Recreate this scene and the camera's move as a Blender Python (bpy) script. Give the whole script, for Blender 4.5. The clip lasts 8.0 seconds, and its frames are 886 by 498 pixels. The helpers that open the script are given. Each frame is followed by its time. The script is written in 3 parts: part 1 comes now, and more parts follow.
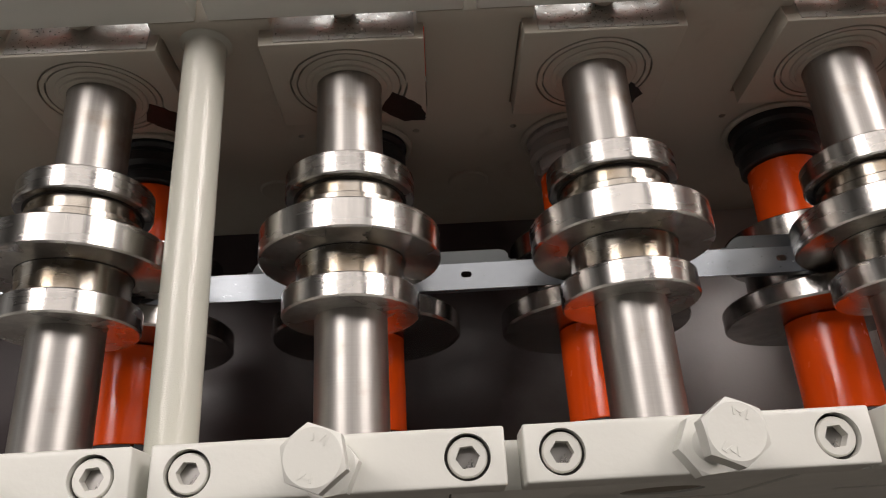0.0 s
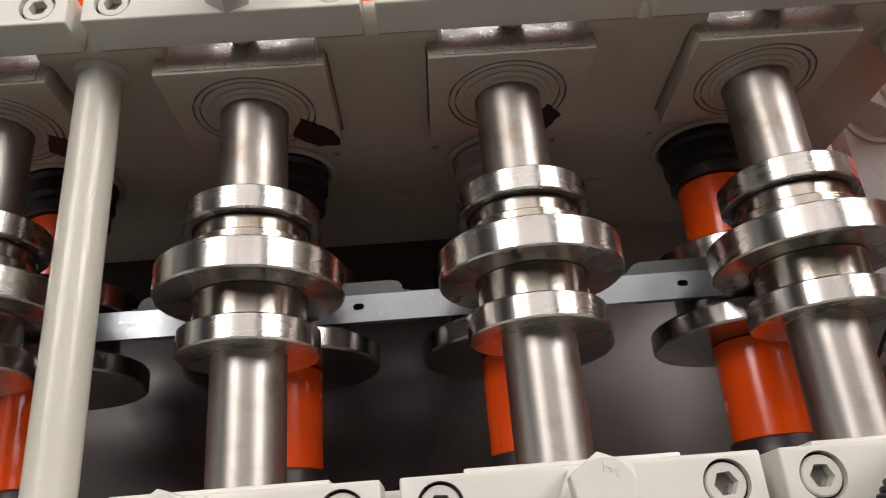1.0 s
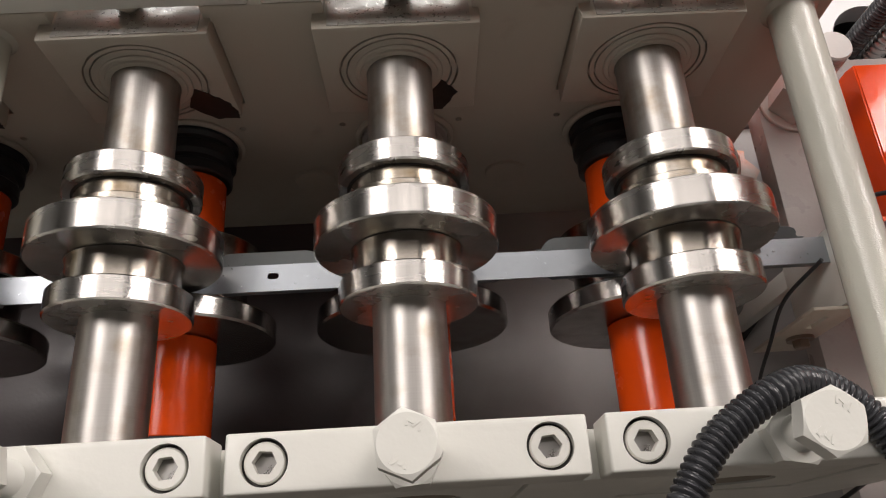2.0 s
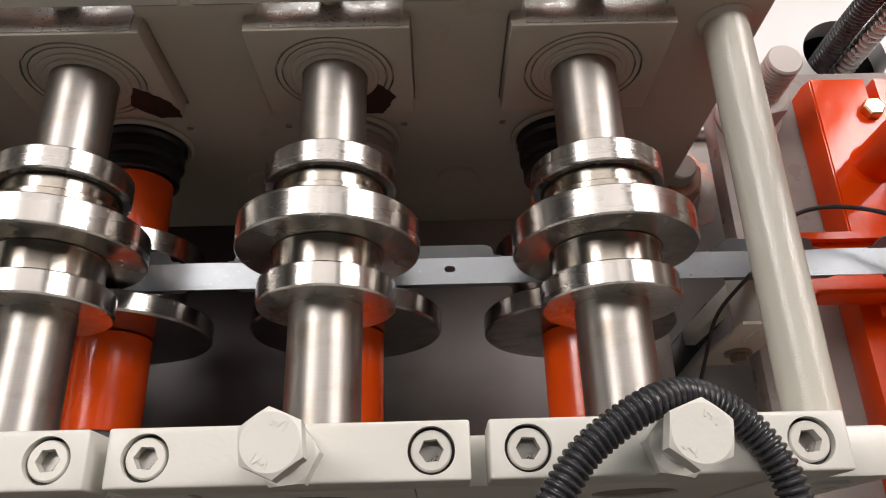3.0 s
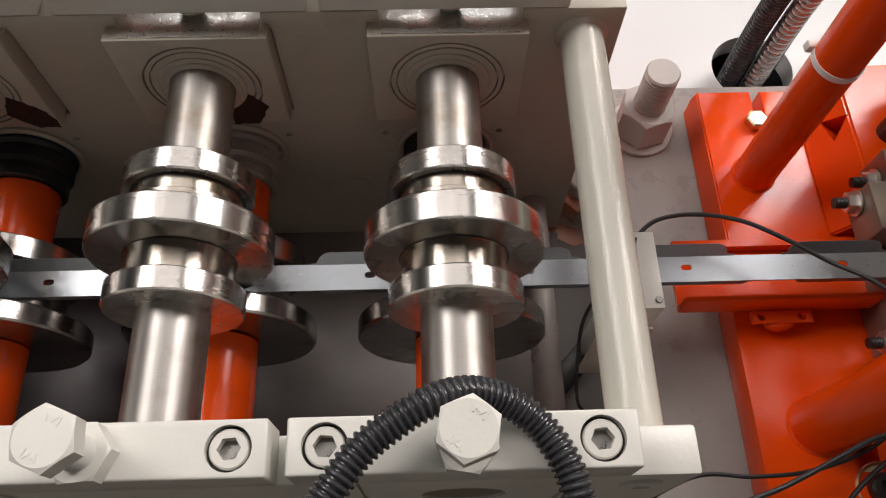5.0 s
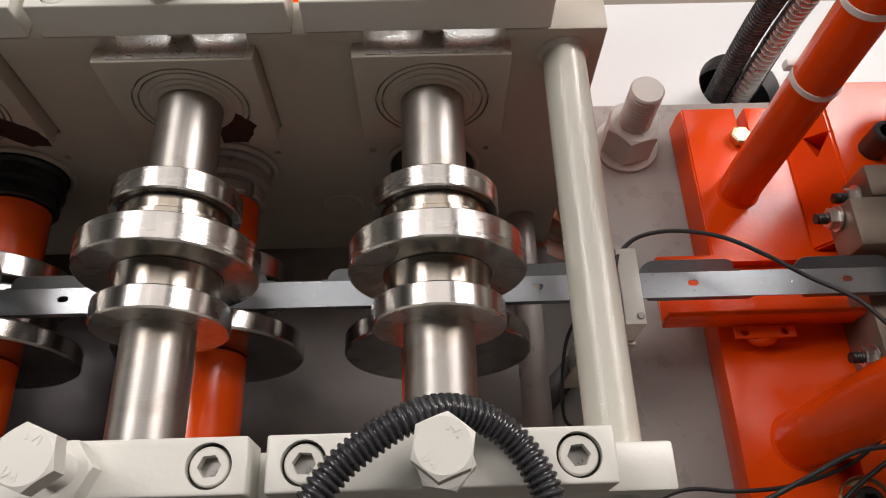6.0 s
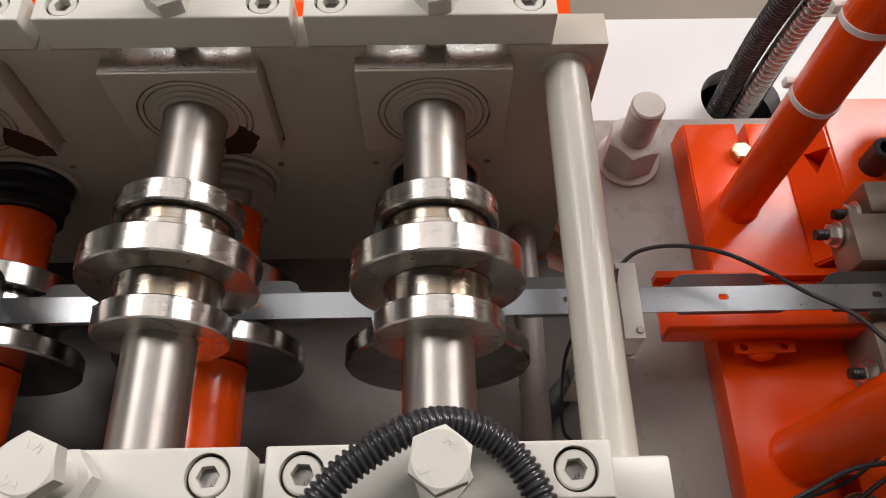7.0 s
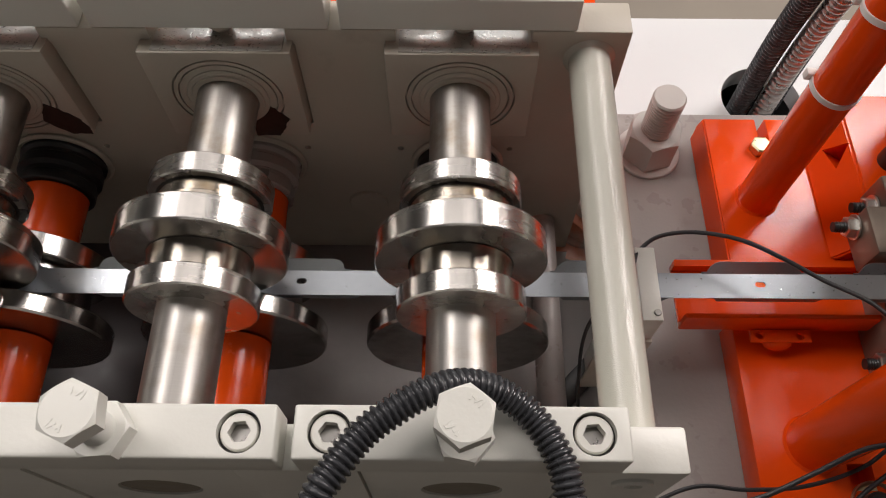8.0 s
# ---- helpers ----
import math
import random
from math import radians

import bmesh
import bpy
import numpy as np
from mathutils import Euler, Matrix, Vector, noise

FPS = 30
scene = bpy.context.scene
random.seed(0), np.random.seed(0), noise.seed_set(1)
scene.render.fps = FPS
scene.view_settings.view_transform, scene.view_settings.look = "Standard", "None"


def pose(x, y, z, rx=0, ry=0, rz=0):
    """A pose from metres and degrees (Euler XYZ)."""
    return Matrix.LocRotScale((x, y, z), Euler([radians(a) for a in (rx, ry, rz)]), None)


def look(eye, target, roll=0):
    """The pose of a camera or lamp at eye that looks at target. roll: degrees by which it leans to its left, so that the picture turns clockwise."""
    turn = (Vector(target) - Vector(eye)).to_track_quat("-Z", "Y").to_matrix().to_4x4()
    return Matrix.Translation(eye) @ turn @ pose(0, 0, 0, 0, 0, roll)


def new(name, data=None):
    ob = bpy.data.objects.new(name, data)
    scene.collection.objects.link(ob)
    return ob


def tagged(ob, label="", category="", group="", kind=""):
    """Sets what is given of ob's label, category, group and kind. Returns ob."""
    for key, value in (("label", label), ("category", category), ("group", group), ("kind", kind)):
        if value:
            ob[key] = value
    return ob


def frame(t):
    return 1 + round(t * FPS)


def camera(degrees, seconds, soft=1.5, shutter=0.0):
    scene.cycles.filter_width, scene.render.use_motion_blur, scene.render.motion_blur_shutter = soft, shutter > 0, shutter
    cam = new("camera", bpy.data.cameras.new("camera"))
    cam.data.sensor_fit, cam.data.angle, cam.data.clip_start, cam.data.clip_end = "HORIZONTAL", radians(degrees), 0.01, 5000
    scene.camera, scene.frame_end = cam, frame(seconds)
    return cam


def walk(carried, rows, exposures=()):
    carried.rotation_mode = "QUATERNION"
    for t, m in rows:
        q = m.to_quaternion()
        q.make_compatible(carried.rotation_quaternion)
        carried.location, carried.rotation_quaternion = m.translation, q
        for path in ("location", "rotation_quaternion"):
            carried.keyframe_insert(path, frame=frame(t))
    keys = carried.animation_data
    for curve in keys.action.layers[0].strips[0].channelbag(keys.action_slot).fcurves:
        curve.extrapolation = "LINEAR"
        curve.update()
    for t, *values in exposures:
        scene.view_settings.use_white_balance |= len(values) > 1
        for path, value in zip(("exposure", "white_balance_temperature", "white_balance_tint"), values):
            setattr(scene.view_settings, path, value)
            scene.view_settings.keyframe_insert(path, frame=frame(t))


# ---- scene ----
cam = camera(61.0, 8.0, soft=1.1)
PATH = [
    (0, (-0.003, -0.001, 0.645), (0.035, 0.797, -1.189), -0.5),
    (0.5, (0.049, 0.003, 0.636), (0.1, 0.804, -1.196), -0.2),
    (1, (0.06, 0.024, 0.639), (0.12, 0.816, -1.196), -0.1),
    (1.5, (0.076, 0.027, 0.623), (0.139, 0.821, -1.212), 0.3),
    (2, (0.145, -0.001, 0.634), (0.205, 0.789, -1.202), 1.1),
    (2.2, (0.169, -0.018, 0.63), (0.224, 0.776, -1.205), 1.3),
    (3.3, (0.225, -0.003, 0.636), (0.245, 0.809, -1.192), -0.0),
    (3.5, (0.241, -0.007, 0.633), (0.265, 0.808, -1.193), 0.2),
    (4, (0.279, -0.022, 0.634), (0.311, 0.802, -1.188), 0.7),
    (4.5, (0.299, -0.021, 0.636), (0.34, 0.817, -1.179), 1.3),
    (6, (0.323, -0.02, 0.647), (0.365, 0.861, -1.148), 1.0),
    (6.5, (0.324, -0.02, 0.65), (0.365, 0.876, -1.137), 1.0),
    (7, (0.325, -0.02, 0.651), (0.359, 0.886, -1.132), 1.0),
    (7.5, (0.329, -0.027, 0.651), (0.348, 0.887, -1.127), 0.8),
    (8, (0.317, -0.045, 0.654), (0.316, 0.877, -1.121), 0.4),
]
walk(cam, [(t, look(eye, target, roll)) for t, eye, target, roll in PATH],
     exposures=[(0, 0.06), (1, 0.08), (2, 0.14), (3.5, 0.2), (4.5, 0.17), (6, 0.06), (8, 0.06)])

# ---- world and lights ----
world = bpy.data.worlds.new("hall_air")
world.use_nodes = True
world.node_tree.nodes["Background"].inputs[0].default_value = (1.0, 0.95, 0.92, 1)
world.node_tree.nodes["Background"].inputs[1].default_value = 0.1
scene.world = world


def area(name, at, target, sx, sy, watts, colour):
    lamp = bpy.data.lights.new(name, "AREA")
    lamp.shape, lamp.size, lamp.size_y, lamp.energy, lamp.color = "RECTANGLE", sx, sy, watts, colour
    ob = new(name, lamp)
    ob.matrix_world = look(at, target)
    return ob


CEIL, FLOOR = 3.6, -0.85
LAMPS = [  # x, y, size x, size y, watts
    (3.95, 2.45, 3.3, 1.6, 290),
    (-1.9, 1.6, 1.4, 1.4, 78),
    # added fill, stands for a pale ceiling mirrored in the rolls
    (0.2, 1.8, 2.6, 1.6, 26),
    # added fill from the near side, for the caps and far plate
    (0.5, -4.5, 3.6, 0.8, 20),
]
for x, y, sx, sy, watts in LAMPS:
    area("ceiling_panel_light", (x, y, CEIL - 0.09), (x, y, 0), sx, sy, watts, (1.0, 0.92, 0.885))
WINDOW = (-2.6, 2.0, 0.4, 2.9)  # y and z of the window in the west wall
NORTH_OPENING = (-2.4, 2.6, 1.6, 3.2)  # x and z of an added opening in the north wall
# added glow in the north opening, to brighten the bearing slots
area("wall_opening_light", (0.1, 5.94, 2.4), (0.1, 0, 2.4), 4.8, 1.5, 70, (1.0, 0.98, 0.96))
area("wall_opening_light", (-5.94, -0.3, 1.65), (0, -0.3, 1.65), 4.4, 2.3, 14, (1.0, 0.97, 0.95))


# ---- materials ----
def material(name):
    m = bpy.data.materials.new(name)
    m.use_nodes = True
    nt = m.node_tree
    return m, nt, nt.nodes["Principled BSDF"]


def node(nt, kind, **values):
    n = nt.nodes.new(kind)
    for key, value in values.items():
        if key in n.inputs:
            n.inputs[key].default_value = value
    return n


def noise_tex(nt, scale, detail=3.0, stretch=None, rough=0.55):
    co = nt.nodes.new("ShaderNodeTexCoord")
    n = node(nt, "ShaderNodeTexNoise", Scale=scale, Detail=detail, Roughness=rough)
    if stretch:
        mp = nt.nodes.new("ShaderNodeMapping")
        mp.inputs["Scale"].default_value = stretch
        nt.links.new(co.outputs["Object"], mp.inputs[0])
        nt.links.new(mp.outputs[0], n.inputs["Vector"])
    else:
        nt.links.new(co.outputs["Object"], n.inputs["Vector"])
    return n.outputs["Fac"]


def ramp(nt, fac, stops):
    r = nt.nodes.new("ShaderNodeValToRGB")
    els = r.color_ramp.elements
    while len(els) < len(stops):
        els.new(0.5)
    for e, (p, c) in zip(els, stops):
        e.position, e.color = p, (*c, 1) if len(c) == 3 else c
    nt.links.new(fac, r.inputs[0])
    return r.outputs[0]


def mixc(nt, fac, a, b):
    m = nt.nodes.new("ShaderNodeMix")
    m.data_type = "RGBA"
    for sock, v in ((m.inputs[0], fac), (m.inputs[6], a), (m.inputs[7], b)):
        if isinstance(v, (int, float)):
            sock.default_value = v
        elif isinstance(v, tuple):
            sock.default_value = (*v, 1)
        else:
            nt.links.new(v, sock)
    return m.outputs[2]


def bump(nt, bsdf, fac, strength, distance):
    b = node(nt, "ShaderNodeBump", Strength=strength, Distance=distance)
    nt.links.new(fac, b.inputs["Height"])
    nt.links.new(b.outputs[0], bsdf.inputs["Normal"])


def g(v):
    return (v, v, v)


def paint(name, colour, dirt, rough=0.38, peel=0.15, coat=0.0, dirt_at=(0.62, 0.85), peel_size=260):
    """Sprayed enamel with orange peel and a little grime."""
    m, nt, b = material(name)
    grime = ramp(nt, noise_tex(nt, 14, 6), [(dirt_at[0], g(0)), (dirt_at[1], g(1))])
    tone = mixc(nt, noise_tex(nt, 3, 2), tuple(c * 0.94 for c in colour), tuple(min(1, c * 1.05) for c in colour))
    nt.links.new(mixc(nt, grime, tone, dirt), b.inputs["Base Color"])
    nt.links.new(ramp(nt, noise_tex(nt, 40, 3), [(0.3, g(rough - 0.08)), (0.7, g(rough + 0.1))]), b.inputs["Roughness"])
    bump(nt, b, noise_tex(nt, peel_size, 2), peel, 0.26 / peel_size)
    b.inputs["Coat Weight"].default_value = coat
    b.inputs["Coat Roughness"].default_value = 0.12
    return m


def turned(name, colour, rough, stain, stain_from, ring=0.12, stretch=0.5):
    """Lathe-turned steel: fine rings round the y axis, faint marks, oil stains and painted light bands that turn with
    it.
    """
    m, nt, b = material(name)
    b.inputs["Metallic"].default_value = 1.0
    rings = noise_tex(nt, 1.0, 3, (0.0, 900, 0.0))
    marks = noise_tex(nt, 1.0, 4, (14, 60, 14))
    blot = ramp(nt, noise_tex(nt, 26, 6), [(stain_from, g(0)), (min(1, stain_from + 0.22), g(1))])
    tone = mixc(nt, rings, tuple(c * 0.9 for c in colour), tuple(min(1, c * 1.06) for c in colour))
    # light and dark axial bands put into the colour for reflected light
    light_bands = ramp(nt, noise_tex(nt, 1.0, 5, (85, 1.0, 85), 0.65), [(0.38, g(0.84)), (0.62, g(1.06))])
    banded = node(nt, "ShaderNodeMix")
    banded.data_type, banded.blend_type = "RGBA", "MULTIPLY"
    banded.inputs[0].default_value = 1.0
    nt.links.new(mixc(nt, blot, tone, stain), banded.inputs[6])
    nt.links.new(light_bands, banded.inputs[7])
    nt.links.new(banded.outputs[2], b.inputs["Base Color"])
    nt.links.new(ramp(nt, marks, [(0.3, g(rough - 0.02)), (0.75, g(rough + 0.04))]), b.inputs["Roughness"])
    b.inputs["Anisotropic"].default_value = stretch
    b.inputs["Anisotropic Rotation"].default_value = 0.25
    tan = nt.nodes.new("ShaderNodeTangent")
    tan.direction_type, tan.axis = "RADIAL", "Y"
    nt.links.new(tan.outputs[0], b.inputs["Tangent"])
    bump(nt, b, rings, ring, 0.0002)
    return m


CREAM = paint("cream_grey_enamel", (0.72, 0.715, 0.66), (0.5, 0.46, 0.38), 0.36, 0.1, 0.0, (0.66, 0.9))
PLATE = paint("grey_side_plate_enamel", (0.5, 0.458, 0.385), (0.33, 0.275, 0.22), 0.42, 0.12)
BEDPAINT = paint("grey_bed_enamel", (0.385, 0.35, 0.33), (0.22, 0.18, 0.155), 0.32, 0.15)
STUDPAINT = paint("pale_overpaint", (0.56, 0.53, 0.5), (0.36, 0.32, 0.28), 0.4, 0.1)


PINKORANGE = paint("pink_orange_enamel", (0.68, 0.27, 0.16), (0.6, 0.52, 0.47), 0.3, 0.15, 0.0, (0.45, 0.6))


def shaded_bed(name):
    """Grey bed paint with the shade under the rolls painted in, easing off raggedly towards the end of the machine."""
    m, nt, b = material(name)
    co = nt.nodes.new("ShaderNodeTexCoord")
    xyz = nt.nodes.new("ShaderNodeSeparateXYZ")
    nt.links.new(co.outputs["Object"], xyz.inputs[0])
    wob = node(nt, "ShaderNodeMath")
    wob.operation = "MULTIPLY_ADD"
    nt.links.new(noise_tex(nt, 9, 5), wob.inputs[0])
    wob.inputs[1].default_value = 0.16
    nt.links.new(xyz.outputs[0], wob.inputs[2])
    # film runs along x: dark shade at the rolls, pale at the lit end
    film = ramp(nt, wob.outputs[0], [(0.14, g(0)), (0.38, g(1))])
    # oil holds the mottled shade colour painted into the bed
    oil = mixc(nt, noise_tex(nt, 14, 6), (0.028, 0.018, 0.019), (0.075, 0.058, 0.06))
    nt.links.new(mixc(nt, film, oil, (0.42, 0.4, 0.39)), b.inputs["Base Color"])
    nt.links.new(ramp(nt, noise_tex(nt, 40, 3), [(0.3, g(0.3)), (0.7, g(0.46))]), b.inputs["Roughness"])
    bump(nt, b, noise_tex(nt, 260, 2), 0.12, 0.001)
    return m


SHADEDBED = shaded_bed("shade_darkened_bed_enamel")
RODPAINT = paint("pearl_rod_enamel", (0.58, 0.575, 0.5), (0.48, 0.47, 0.41), 0.12, 0.8, 0.0, (0.62, 0.85), 1150)
ORANGE = paint("orange_enamel", (0.86, 0.076, 0.004), (0.62, 0.046, 0.003), 0.15, 0.15, 0.0, (0.66, 0.9), 330)
ORANGE.node_tree.nodes["Principled BSDF"].inputs["Specular IOR Level"].default_value = 0.36
SLEEVE = paint("orange_sleeve_enamel", (0.84, 0.084, 0.005), (0.5, 0.045, 0.004), 0.2, 0.08, 0.0, (0.6, 0.9))
WHITE = paint("white_panel_enamel", (0.7, 0.705, 0.71), (0.58, 0.56, 0.52), 0.4, 0.1, 0.0, (0.68, 0.95))
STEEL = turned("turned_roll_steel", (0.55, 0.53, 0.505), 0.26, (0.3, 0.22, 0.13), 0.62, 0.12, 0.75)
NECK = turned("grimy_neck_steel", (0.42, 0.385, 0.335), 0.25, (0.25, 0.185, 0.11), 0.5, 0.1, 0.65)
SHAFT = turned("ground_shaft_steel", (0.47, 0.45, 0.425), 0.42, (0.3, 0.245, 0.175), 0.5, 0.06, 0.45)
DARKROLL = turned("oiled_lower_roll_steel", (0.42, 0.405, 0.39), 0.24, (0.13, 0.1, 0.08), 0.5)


def simple(name, colour, rough, metal=0.0, vary=0.12, scale=30, peel=0.05):
    m, nt, b = material(name)
    b.inputs["Metallic"].default_value = metal
    nt.links.new(mixc(nt, noise_tex(nt, scale, 4), tuple(c * (1 - vary) for c in colour), tuple(min(1, c * (1 + vary)) for c in colour)), b.inputs["Base Color"])
    nt.links.new(ramp(nt, noise_tex(nt, scale * 2, 3), [(0.3, g(max(0.03, rough - 0.07))), (0.7, g(rough + 0.08))]), b.inputs["Roughness"])
    bump(nt, b, noise_tex(nt, scale * 6, 2), peel, 0.0006)
    return m


GALV = simple("galvanised_strip_steel", (0.27, 0.29, 0.31), 0.34, 0.85, 0.06, 170)
ZINC = simple("zinc_plated_steel", (0.66, 0.65, 0.62), 0.36, 1.0, 0.05, 40, 0.02)
YZINC = simple("yellow_zinc_steel", (0.62, 0.55, 0.36), 0.34, 1.0, 0.15, 60)


def smeared(name):
    """Bare bright steel, partly smeared with grey paint."""
    m, nt, b = material(name)
    film = ramp(nt, noise_tex(nt, 32, 5), [(0.44, g(0)), (0.6, g(1))])
    speck = noise_tex(nt, 420, 2)
    nt.links.new(mixc(nt, film, (0.55, 0.54, 0.52), (0.4, 0.37, 0.33)), b.inputs["Base Color"])
    nt.links.new(ramp(nt, film, [(0.0, g(1)), (1.0, g(0))]), b.inputs["Metallic"])
    nt.links.new(ramp(nt, speck, [(0.35, g(0.26)), (0.7, g(0.5))]), b.inputs["Roughness"])
    bump(nt, b, speck, 0.4, 0.0005)
    return m


SMEARED = smeared("paint_smeared_steel")
BLACK = simple("black_rubber", (0.02, 0.02, 0.022), 0.42, 0.0, 0.3, 40)
OXIDE = simple("black_oxide_steel", (0.06, 0.06, 0.06), 0.35, 0.7, 0.3, 60)
CONDUIT = simple("black_nylon_conduit", (0.04, 0.041, 0.045), 0.27, 0.0, 0.25, 50)
GREYHOSE = simple("grey_steel_conduit", (0.45, 0.44, 0.43), 0.3, 0.8, 0.2, 50)
MILL = simple("oily_mill_steel", (0.25, 0.205, 0.165), 0.36, 0.45, 0.35, 25, 0.15)
SCREW = simple("overpainted_screw", (0.66, 0.65, 0.6), 0.36, 0.15, 0.06, 60, 0.04)
SOCKET = simple("bare_socket_steel", (0.34, 0.33, 0.315), 0.3, 0.9, 0.15, 60, 0.02)
DARKEND = simple("dark_shaft_end_steel", (0.24, 0.215, 0.17), 0.55, 0.25, 0.15, 40, 0.05)
DULL = simple("dull_grey_steel", (0.28, 0.27, 0.255), 0.4, 0.6, 0.3, 40)
DARKFILM = simple("dark_film_and_grime", (0.02, 0.017, 0.015), 0.5, 0.0, 0.4, 60)
NYLON = simple("white_nylon", (0.8, 0.79, 0.76), 0.4, 0.0, 0.04, 30)
RED = simple("red_plastic", (0.6, 0.04, 0.02), 0.4)
CONCRETE = simple("hall_floor_concrete", (0.24, 0.205, 0.165), 0.6, 0.0, 0.25, 4, 0.3)
HALLWALL = simple("hall_wall_paint", (0.22, 0.22, 0.215), 0.7, 0.0, 0.08, 2)
HALLCEIL = simple("hall_ceiling_paint", (0.13, 0.13, 0.13), 0.8, 0.0, 0.08, 2)


# ---- mesh helpers ----
def finish(bm, name, mat, angle=32):
    bmesh.ops.recalc_face_normals(bm, faces=bm.faces)
    me = bpy.data.meshes.new(name)
    bm.to_mesh(me)
    bm.free()
    me.materials.append(mat)
    me.shade_smooth()
    me.set_sharp_from_angle(angle=radians(angle))
    return me


def part(name, bm, mat, parent=None, label="", at=None, angle=32):
    ob = new(name, finish(bm, name, mat, angle))
    if parent:
        ob.parent = parent
    if at is not None:
        ob.matrix_basis = at
    if label:
        tagged(ob, label)
    return ob


def empty(name, at=None):
    ob = new(name)
    ob.empty_display_size = 0.02
    if at is not None:
        ob.matrix_basis = at
    return ob


def box(x0, x1, y0, y1, z0, z1, r=0.0, seg=2):
    bm = bmesh.new()
    bmesh.ops.create_cube(bm, size=1, matrix=Matrix.Translation(((x0 + x1) / 2, (y0 + y1) / 2, (z0 + z1) / 2)) @ Matrix.Diagonal((x1 - x0, y1 - y0, z1 - z0, 1)))
    if r:
        bmesh.ops.bevel(bm, geom=bm.edges[:], offset=r, segments=seg, profile=0.5, affect="EDGES")
    return bm


def joined(*bms):
    out = bms[0]
    for b in bms[1:]:
        me = bpy.data.meshes.new("join")
        b.to_mesh(me)
        b.free()
        out.from_mesh(me)
        bpy.data.meshes.remove(me)
    return out


def moved(bm, m):
    bmesh.ops.transform(bm, matrix=m, verts=bm.verts)
    return bm


def lathe(profile, seg=96, closed=True):
    """Turn a profile of (radius, y) round the y axis."""
    bm = bmesh.new()
    rings = []
    for r, y in profile:
        if r < 1e-6:
            rings.append([bm.verts.new((0, y, 0))])
        else:
            rings.append([bm.verts.new((r * math.sin(a), y, r * math.cos(a))) for a in (2 * math.pi * k / seg for k in range(seg))])
    for a, b in zip(rings, rings[1:]):
        for k in range(seg):
            j = (k + 1) % seg
            if len(a) == 1 and len(b) == 1:
                continue
            if len(a) == 1:
                bm.faces.new((a[0], b[k], b[j]))
            elif len(b) == 1:
                bm.faces.new((a[k], a[j], b[0]))
            else:
                bm.faces.new((a[k], a[j], b[j], b[k]))
    return bm


def disc_profile(r, y0, y1, inner=0.0, e=0.0012):
    """Profile of a roll disc with small chamfers."""
    return [(inner, y0), (r - e, y0), (r, y0 + e), (r, y1 - e), (r - e, y1), (inner, y1)]


def upright(bm):
    """Turn a lathe about y into one about z."""
    return moved(bm, pose(0, 0, 0, -90))


def prism(sides, r, z0, z1, chamfer=0.0, turn=0.0):
    """An upright prism of so many sides with corner radius r; the top corners are chamfered as on a bolt head."""
    bm = bmesh.new()
    levels = [(r, z0), (r, z1 - chamfer), (r - chamfer * 1.6, z1)] if chamfer else [(r, z0), (r, z1)]
    rings = [[bm.verts.new((q * math.cos(2 * math.pi * k / sides + turn), q * math.sin(2 * math.pi * k / sides + turn), z)) for k in range(sides)] for q, z in levels]
    for a, b in zip(rings, rings[1:]):
        for k in range(sides):
            bm.faces.new((a[k], a[(k + 1) % sides], b[(k + 1) % sides], b[k]))
    bm.faces.new(rings[0][::-1]), bm.faces.new(rings[-1])
    return bm


def cut(bm, *cutters):
    """Subtract closed meshes from bm."""
    def temp(b):
        me = bpy.data.meshes.new("tmp")
        bmesh.ops.recalc_face_normals(b, faces=b.faces)
        b.to_mesh(me)
        b.free()
        return new("tmp", me)
    base = temp(bm)
    tools = [temp(c) for c in cutters]
    for t in tools:
        mod = base.modifiers.new("cut", "BOOLEAN")
        mod.object, mod.operation, mod.solver = t, "DIFFERENCE", "EXACT"
    bpy.context.view_layer.update()
    dg = bpy.context.evaluated_depsgraph_get()
    out = bmesh.new()
    out.from_mesh(base.evaluated_get(dg).to_mesh())
    for o in (base, *tools):
        me = o.data
        bpy.data.objects.remove(o)
        bpy.data.meshes.remove(me)
    return out


def outline(points, thick):
    """An upright plate in the xz plane with this outline, thick towards -y."""
    bm = bmesh.new()
    front = [bm.verts.new((x, -thick, z)) for x, z in points]
    back = [bm.verts.new((x, 0, z)) for x, z in points]
    bm.faces.new(front), bm.faces.new(back[::-1])
    n = len(points)
    for k in range(n):
        bm.faces.new((front[k], back[k], back[(k + 1) % n], front[(k + 1) % n]))
    return bm


def spline(points, n):
    """Catmull-Rom through points, n samples at even steps of length."""
    p = [Vector(q) for q in points]
    p = [2 * p[0] - p[1], *p, 2 * p[-1] - p[-2]]
    fine = []
    for a, b, c, d in zip(p, p[1:], p[2:], p[3:]):
        for k in range(24):
            t = k / 24
            fine.append(0.5 * ((2 * b) + (c - a) * t + (2 * a - 5 * b + 4 * c - d) * t * t + (3 * b - a - 3 * c + d) * t ** 3))
    fine.append(p[-2])
    dist = [0.0]
    for a, b in zip(fine, fine[1:]):
        dist.append(dist[-1] + (b - a).length)
    xs = np.linspace(0, dist[-1], n)
    cols = [np.interp(xs, dist, [v[i] for v in fine]) for i in range(3)]
    return [Vector(v) for v in zip(*cols)], dist[-1]


